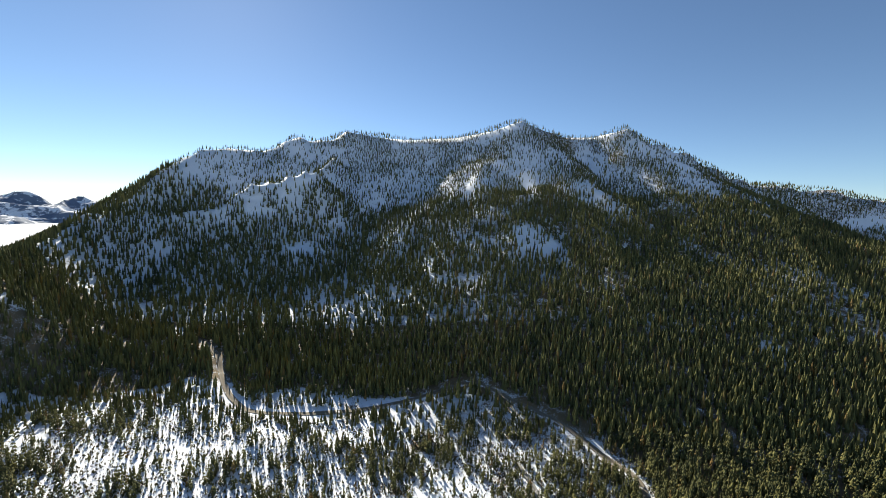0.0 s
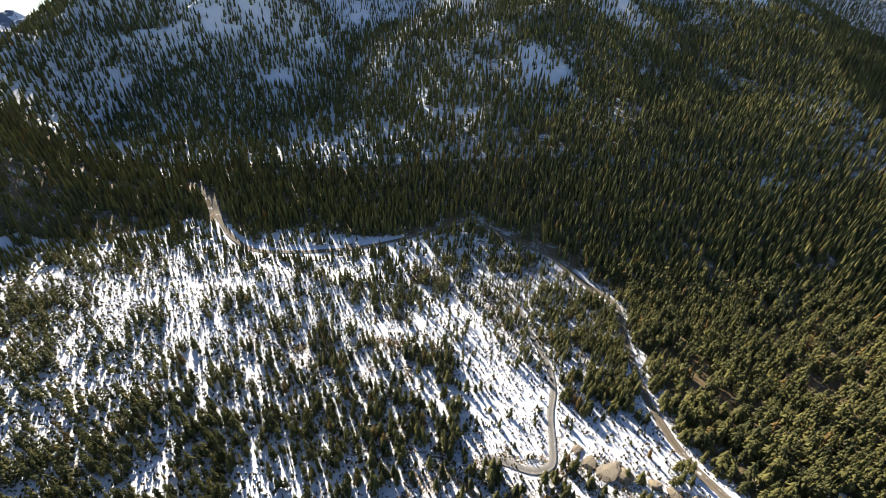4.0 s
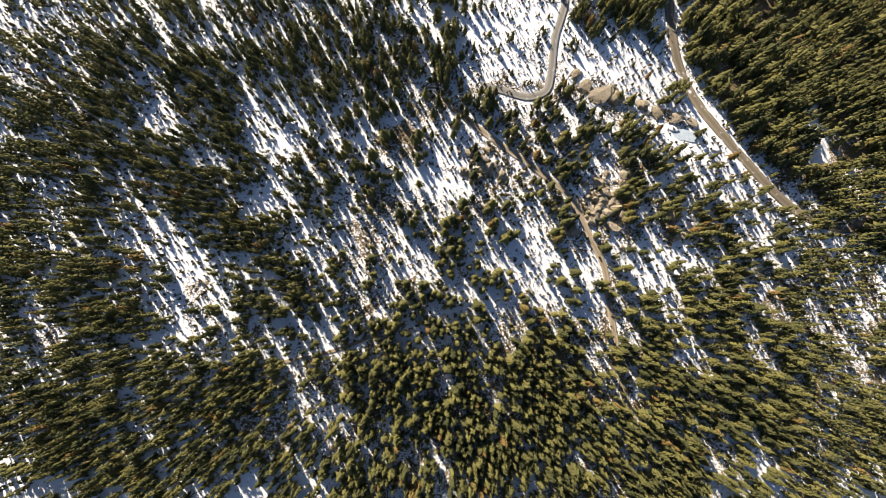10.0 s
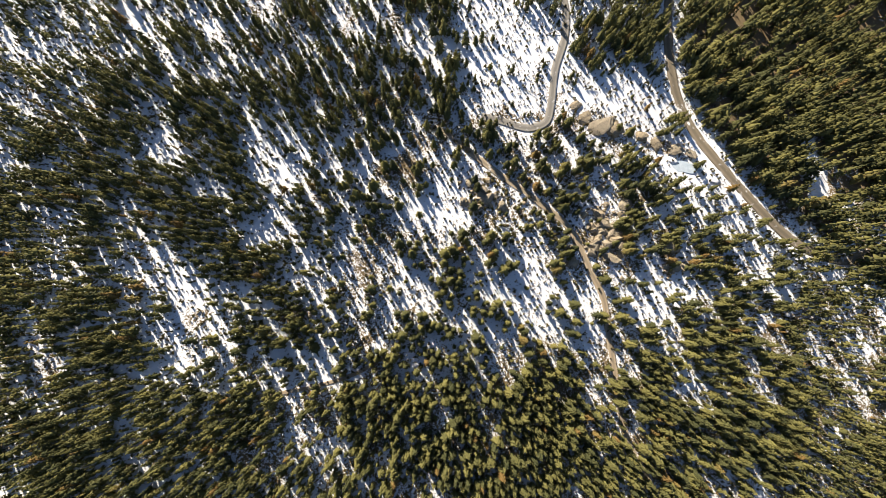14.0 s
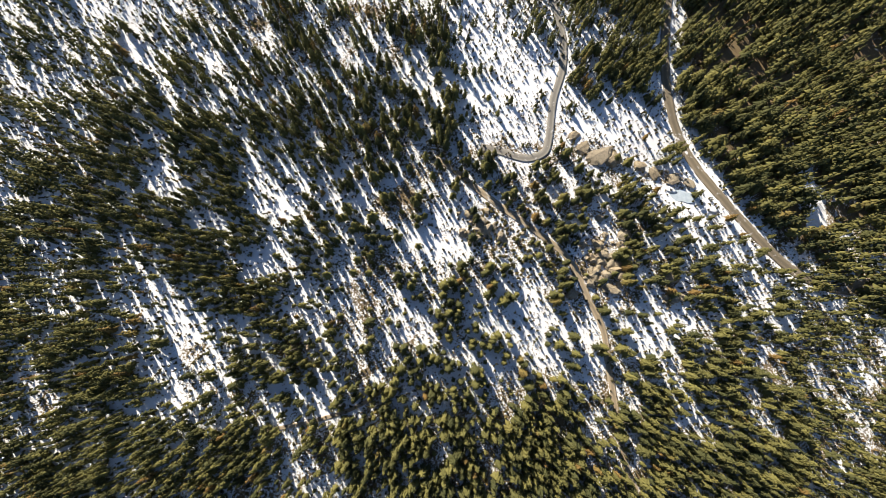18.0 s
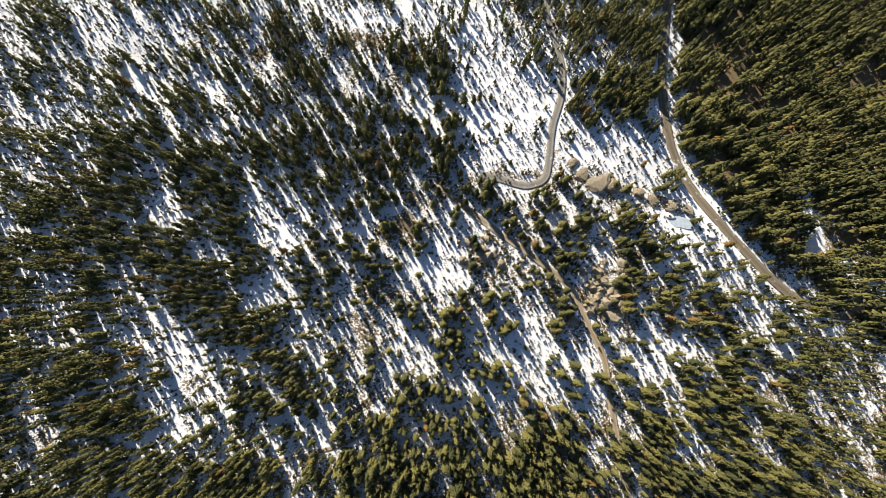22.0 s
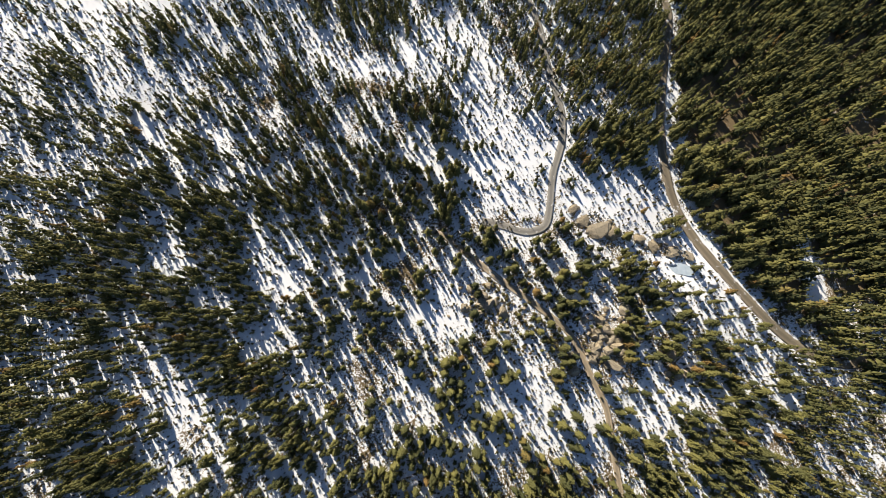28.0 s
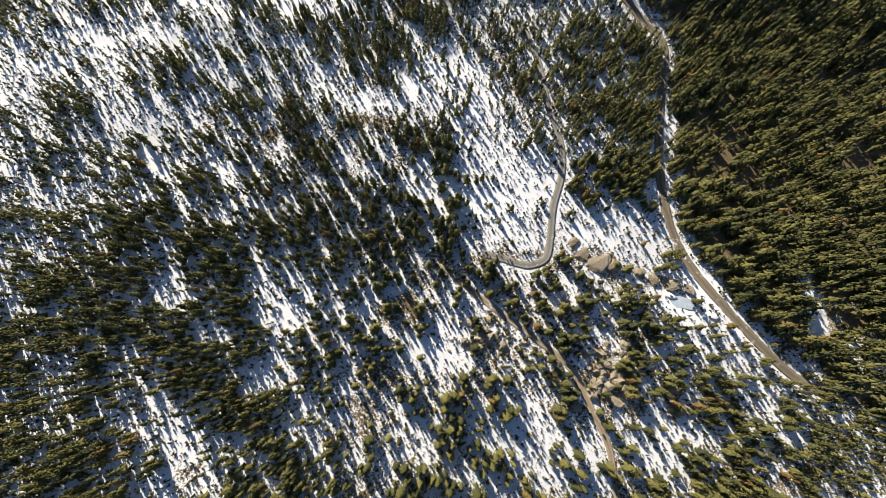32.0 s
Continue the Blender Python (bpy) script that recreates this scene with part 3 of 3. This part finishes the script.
# woods across the valley and up the mountain
vx, vy = scatter(rng, -900, 900, 372, 620, 5.0, lambda x, y: np.where(y < 470, wood_density(x, y), hill_density(x, y)))
sx, sy = scatter(rng, -900, -560, 120, 372, 5.5, lambda x, y: 0.02 + 0 * x)
ex, ey = scatter(rng, 560, 950, 120, 372, 5.5, lambda x, y: 0.024 + 0 * x)
vx, vy = np.concatenate([vx, sx, ex]), np.concatenate([vy, sy, ey])
keep = off_roads(vx, vy)
vx, vy = vx[keep], vy[keep]
grow("pine_forest", rng, vx, vy, rng.uniform(11, 19, len(vx)), LANCES, "evergreen forest across the valley")
mx, my = scatter(rng, -1100, 1250, 620, 960, 5.6, hill_density)
grow("pine_forest", rng, mx, my, rng.uniform(11, 20, len(mx)), SPIRES, "evergreen forest on the mountain's lower slope")
mx, my = scatter(rng, -1300, 1800, 960, 1480, 6.6, hill_density)
grow("pine_forest", rng, mx, my, rng.uniform(7, 14, len(mx)), SPIRES_FAR, "thin evergreen forest on the high mountain slope")
fx, fy = scatter(rng, -3200, -1100, 1300, 3500, 9.0, lambda x, y: np.where((y > -1.0 * x) & (y < -1.4 * x), 0.008, 0.0))
grow("pine_forest", rng, fx, fy, rng.uniform(8, 14, len(fx)), SPIRES_FAR, "far evergreen forest on the plain below the range")

# ---- granite outcrops ----


def boulder_data(rng, flat):
    """An angular granite block: a rough ball cut by a few planes."""
    bm = bmesh.new()
    bmesh.ops.create_icosphere(bm, subdivisions=2, radius=1)
    v = np.array([q.co for q in bm.verts])
    f = np.array([[q.index for q in p.verts] for p in bm.faces])
    bm.free()
    for _ in range(14):
        n = rng.normal(size=3)
        n /= np.linalg.norm(n)
        d = v @ n - rng.uniform(0.38, 0.75)
        v = v - np.where(d > 0, d, 0)[:, None] * n
    v += 0.045 * rng.normal(size=v.shape)
    v[:, 2] = v[:, 2] * flat
    return v, f


BOULDERS = [mesh_of("boulder", *boulder_data(rng, flat), STONE) for flat in (0.8, 0.65, 0.9, 0.55, 0.75, 0.7)]
SLABS = [mesh_of("slab", *boulder_data(rng, 0.3), STONE) for _ in range(3)]


def place_stone(name, meshes, x, y, size, label, group, sink=0.25):
    ob = tagged(new(name, meshes[int(rng.integers(len(meshes)))]), label, "rock", group)
    ob.matrix_basis = Matrix.LocRotScale((x, y, float(land(x, y)) + size * (0.5 - sink)), Euler((rng.uniform(-0.25, 0.25), rng.uniform(-0.25, 0.25), rng.uniform(0, 6.28))),
                                         (size * rng.uniform(0.8, 1.3), size * rng.uniform(0.7, 1.1), size * rng.uniform(0.7, 1.0)))


# centre x, y, spread along x and y, number, sizes
MAIN_OUTCROPS = [
    (90, 77, 10.7, 16.2, 103, 0.68, 4.48),
    (29, 89, 12.3, 7.3, 46, 0.62, 3.36),
    (130, 63, 4.8, 8.9, 16, 0.99, 3.71),
    (-68, 26, 5.3, 4.3, 8, 0.68, 2.24),
    (-24, 102, 9.5, 6, 20, 0.5, 1.75),
    (-48, 218, 9, 4.9, 13, 0.62, 2.1),
    (-34, 242, 5.1, 4, 5, 0.68, 1.96),
    (25, 70, 7.9, 5.3, 13, 0.43, 1.47),
    (67, 133, 9, 5.2, 11, 0.43, 1.4),
]
SMALL_OUTCROPS = [
    (-108, 21, 8.2, 7.4, 9, 0.5, 1.47),
    (92, 139, 13.9, 7.3, 20, 0.56, 2.24),
    (130, 128, 16.6, 3.2, 18, 0.56, 2.1),
    (55, 89, 34.2, 31.8, 46, 0.31, 1.05),
    (-44, 85, 42, 40.5, 34, 0.31, 0.98),
    (9, 128, 15.1, 5.1, 11, 0.37, 1.19),
    (113, 91, 19.1, 13, 11, 0.37, 1.12),
    (-63, 192, 19.7, 7.4, 9, 0.43, 1.26),
    (156, 152, 6, 11.8, 9, 0.37, 1.05),
]
OUTCROPS = MAIN_OUTCROPS + SMALL_OUTCROPS
for cx, cy, ax, ay, number, lo, hi in OUTCROPS:
    for _ in range(number):
        bx, by = cx + rng.normal() * ax * 0.75, cy + rng.normal() * ay * 0.75
        if off_roads(np.array([bx]), np.array([by]), 0.4)[0]:
            size = lo + (hi - lo) * rng.uniform() ** 2
            place_stone("boulder", BOULDERS, bx, by, size, "weathered tan granite boulder half buried in snow", "granite boulders of the outcrops")
for bx, by, size in ((27.7, 90.8, 5.3), (35.7, 87, 4.1), (22.3, 86.4, 3.4), (88.6, 85.5, 5.5), (97.7, 71.8, 5.1)):
    place_stone("boulder", BOULDERS, bx, by, size, "large rounded tan granite boulder on the outcrop", "granite boulders of the outcrops")
for bx, by, size in ((90.7, 136.7, 8.6), (98.9, 134, 6.9), (82.3, 141.4, 5.8), (115.5, 131.7, 6), (125, 128.8, 6.4), (135.8, 127.1, 6.2), (146.8, 124.3, 5.1), (129.3, 68.2, 5.8), (131.3, 58.3, 5.3), (96, 61.9, 4.8), (-67.8, 27, 5.1), (77.4, 149.1, 4.6)):
    place_stone("granite_slab", SLABS, bx, by, size, "broad flat slab of pale tan granite", "flat granite slabs", 0.3)

# ---- brush, dead wood ----
BRUSH = [crown_data(rng, 3, 7, 0.62, 0.1, 0.55) for _ in range(5)]
brush_meshes = [mesh_of("brush", v, f, SHRUB, np.zeros(len(v))) for v, f in BRUSH]


def brush_density(x, y):
    return (0.5 * np.clip(0.95 - snow_cover(x, y), 0.14, 1) + 0.05) * np.clip(2.6 * fractal(x, y, 14, 91, 2) - 0.3, 0.3, 1.8)


qx, qy = scatter(rng, -320, 260, -60, 320, 2.5, brush_density)
keep = off_roads(qx, qy, -0.6) & (qx < road_east(qy) + 10)
qx, qy = qx[keep], qy[keep]
brush_order = np.argsort(np.hypot((qx - 49) / 1.3, qy - 89))
more = brush_order[300:]
LOW = [(crown_data(rng, 1, 4, 0.62, 0.3, 0.5, OPEN_F), None) for _ in range(7)]
undergrowth = grow("undergrowth", rng, qx[more], qy[more], rng.uniform(0.6, 2.1, len(more)) ** 1.25, LOW, "scattered dry brush and saplings in snow")
undergrowth["category"] = "brush"
undergrowth.data.materials[0] = SHRUB
for n, i in enumerate(brush_order[:300]):
    size = rng.uniform(1.2, 3.6)
    ob = tagged(new("shrub", brush_meshes[n % 5]), "low dry brown shrub poking through the snow", "shrub", "dry shrubs in the snow")
    ob.matrix_basis = Matrix.LocRotScale((qx[i], qy[i], float(land(qx[i], qy[i])) - 0.05), Euler((0, 0, rng.uniform(0, 6.28))), (size, size * rng.uniform(0.8, 1.2), size * rng.uniform(0.6, 1.0)))


def stick(verts, faces, a, b, ra, rb, sides=5):
    a, b = Vector(a), Vector(b)
    q = (b - a).to_track_quat("Z", "Y")
    base = len(verts)
    for p, r in ((a, ra), (b, rb)):
        for k in range(sides):
            w = k * 6.2832 / sides
            verts.append(tuple(p + q @ Vector((r * math.cos(w), r * math.sin(w), 0))))
    for k in range(sides):
        u, w = base + k, base + (k + 1) % sides
        faces.append((u, w, w + sides, u + sides))


def dead_trunk(rng):
    """A bare trunk one metre long with broken branch stubs."""
    verts, faces = [], []
    kink = rng.uniform(-0.03, 0.03)
    stick(verts, faces, (0, 0, -0.03), (kink, 0, 0.5), 0.021, 0.015, 6)
    stick(verts, faces, (kink, 0, 0.5), (0, 0, 1), 0.015, 0.003, 6)
    parts = [mesh_of("trunk", verts, faces, DEADWOOD)]
    for k in range(7):
        verts, faces = [], []
        z, a = 0.28 + 0.09 * k + rng.uniform(-0.03, 0.03), 2.4 * k + rng.uniform(-0.5, 0.5)
        r = rng.uniform(0.1, 0.24) * (1.2 - z)
        stick(verts, faces, (kink * 0.7, 0, z), (r * math.cos(a), r * math.sin(a), z + r * rng.uniform(-0.3, 0.6)), 0.007, 0.002, 5)
        parts.append(mesh_of("branch", verts, faces, DEADWOOD))
    return parts


def dead_thing(name, parts, label, group, m):
    ob = tagged(new(name), label, "dead tree", group)
    for me in parts:
        new(me.name.split(".")[0], me).parent = ob
    ob.matrix_basis = m


SNAGS = [dead_trunk(rng) for _ in range(4)]
for n in range(44):
    i = order[int(rng.integers(0, 1800))]
    x, y = tx[i] + 2.2, ty[i] + 1.4
    h = rng.uniform(6, 12)
    dead_thing("dead_tree", SNAGS[n % 4], "bare grey dead pine still standing", "standing dead pines", Matrix.LocRotScale((x, y, float(land(x, y))), Euler((rng.uniform(-0.1, 0.1), rng.uniform(-0.1, 0.1), rng.uniform(0, 6.28))), (h, h, h)))
LOGS = [
    (-38.2, 173.4, 60), (-34.1, 169, 130), (-120.6, 219.8, 80), (54.1, 165.4, 10), (47.8, 155.9, 70), (-63.1, 163.4, 40), (-22.8, 163.4, 100), (9, 148.1, 20), (112.1, 110.2, 150),
    (153.9, 189, 60), (61.8, 191.6, 110), (-88.7, 202.8, 140), (-14, 224.6, 30), (33.2, 56, 45), (-86.2, 42.7, 120), (132.5, 34.4, 15), (205.7, 20.6, 95), (-130.5, 165.9, 10),
    (102.3, 175.2, 140), (-150.4, 220.5, 60),
]
for n, (x, y, turn) in enumerate(LOGS):
    h = rng.uniform(8, 15)
    dead_thing("fallen_log", SNAGS[n % 4], "fallen grey pine trunk lying in the snow", "fallen trunks", Matrix.LocRotScale((x, y, float(land(x, y)) + 0.25), Euler((radians(86), 0, radians(turn))), (h, h, h)))

# ---- shaded snow hollow below the ledge ----
m, nt, nodes, bsdf = material("hollow_shade_blue")
# blue stands for the shade in the hollow, painted on a flat, smooth sheet
nt.links.new(mix(nt, noise_node(nt, position(nt), 0.5, 4), (0.27, 0.36, 0.45), (0.6, 0.67, 0.73)), bsdf.inputs["Base Color"])
bsdf.inputs["Roughness"].default_value = 0.25
HOLLOW_SHADE = m
verts, faces = [(139, 116, float(land(139, 116)) + 0.55)], []
for k in range(40):
    a = k * 6.2832 / 40
    r = 1 + 0.22 * math.sin(2 * a + 1) + 0.12 * math.sin(5 * a)
    x, y = 139 + 10 * r * math.cos(a), 116 + 4 * r * math.sin(a) - 1.3 * r * math.cos(a)
    verts.append((x, y, float(land(139, 116)) + 0.5))
    verts.append((139 + (x - 139) * 1.2, 116 + (y - 116) * 1.2, float(land(x, y)) - 1.5))
for k in range(40):
    a, b = 1 + 2 * k, 1 + 2 * ((k + 1) % 40)
    faces += [(0, a, b), (a, a + 1, b + 1), (a, b + 1, b)]
tagged(new("shaded_hollow", mesh_of("shaded_hollow", verts, faces, HOLLOW_SHADE)), "small snow hollow, its blue shade painted on a flat sheet", "water", kind="structure")

drift, drift_f = boulder_data(np.random.default_rng(4), 0.35)
m, nt, nodes, bsdf = material("drifted_snow")
n = noise_node(nt, position(nt), 0.6, 5)
nt.links.new(mix(nt, n, (0.86, 0.87, 0.9), (0.76, 0.78, 0.82)), bsdf.inputs["Base Color"])
bsdf.inputs["Roughness"].default_value = 0.8
bump(nt, bsdf, n, 0.3, 0.3)
for x, y, rx, ry in ((149.4, 113.1, 4.8, 3.2), (156.3, 108.9, 5.8, 2.8), (132.8, 119.6, 5.8, 2.3)):
    me = mesh_of("snow_drift", drift, drift_f, m)
    me.polygons.foreach_set("use_smooth", np.ones(len(me.polygons), bool))
    tagged(new("snow_drift", me), "smooth white snow drift beside the shaded snow hollow", "snow", "snow drifts by the pool").matrix_basis = Matrix.LocRotScale((x, y, float(land(x, y)) + 0.25), Euler((0, 0, -0.5)), (rx, ry, 2.6))

# ---- guard rail on the bend of the main road ----
m, nt, nodes, bsdf = material("weathered_timber")
n = noise_node(nt, position(nt), 4.0, 5, 0.7)
nt.links.new(mix(nt, n, (0.05, 0.042, 0.034), (0.13, 0.11, 0.09)), bsdf.inputs["Base Color"])
bsdf.inputs["Roughness"].default_value = 0.85
TIMBER = m
bend = LINE_A[(LINE_A[:, 0] > 228) & (LINE_A[:, 0] < 272)]
side = np.gradient(bend, axis=0)
side = np.stack([-side[:, 1], side[:, 0]], -1) / np.linalg.norm(side, axis=1)[:, None]
edge = bend - side * np.sign(side[:, 1:]) * 3.6
rail = tagged(new("guard_rail"), "dark weathered timber guard rail along the road bend", "guard rail")
places = [Vector((x, y, float(land(x, y)))) for x, y in edge]
for p in places[::2]:
    verts, faces = [], []
    stick(verts, faces, p - Vector((0, 0, 0.4)), p + Vector((0, 0, 1.15)), 0.17, 0.15, 6)
    new("post", mesh_of("post", verts, faces, TIMBER)).parent = rail
for lift in (0.55, 0.95):
    for p, q in zip(places[::2], places[2::2]):
        verts, faces = [], []
        stick(verts, faces, p + Vector((0, 0, lift)), q + Vector((0, 0, lift)), 0.12, 0.12, 6)
        new("beam", mesh_of("beam", verts, faces, TIMBER)).parent = rail
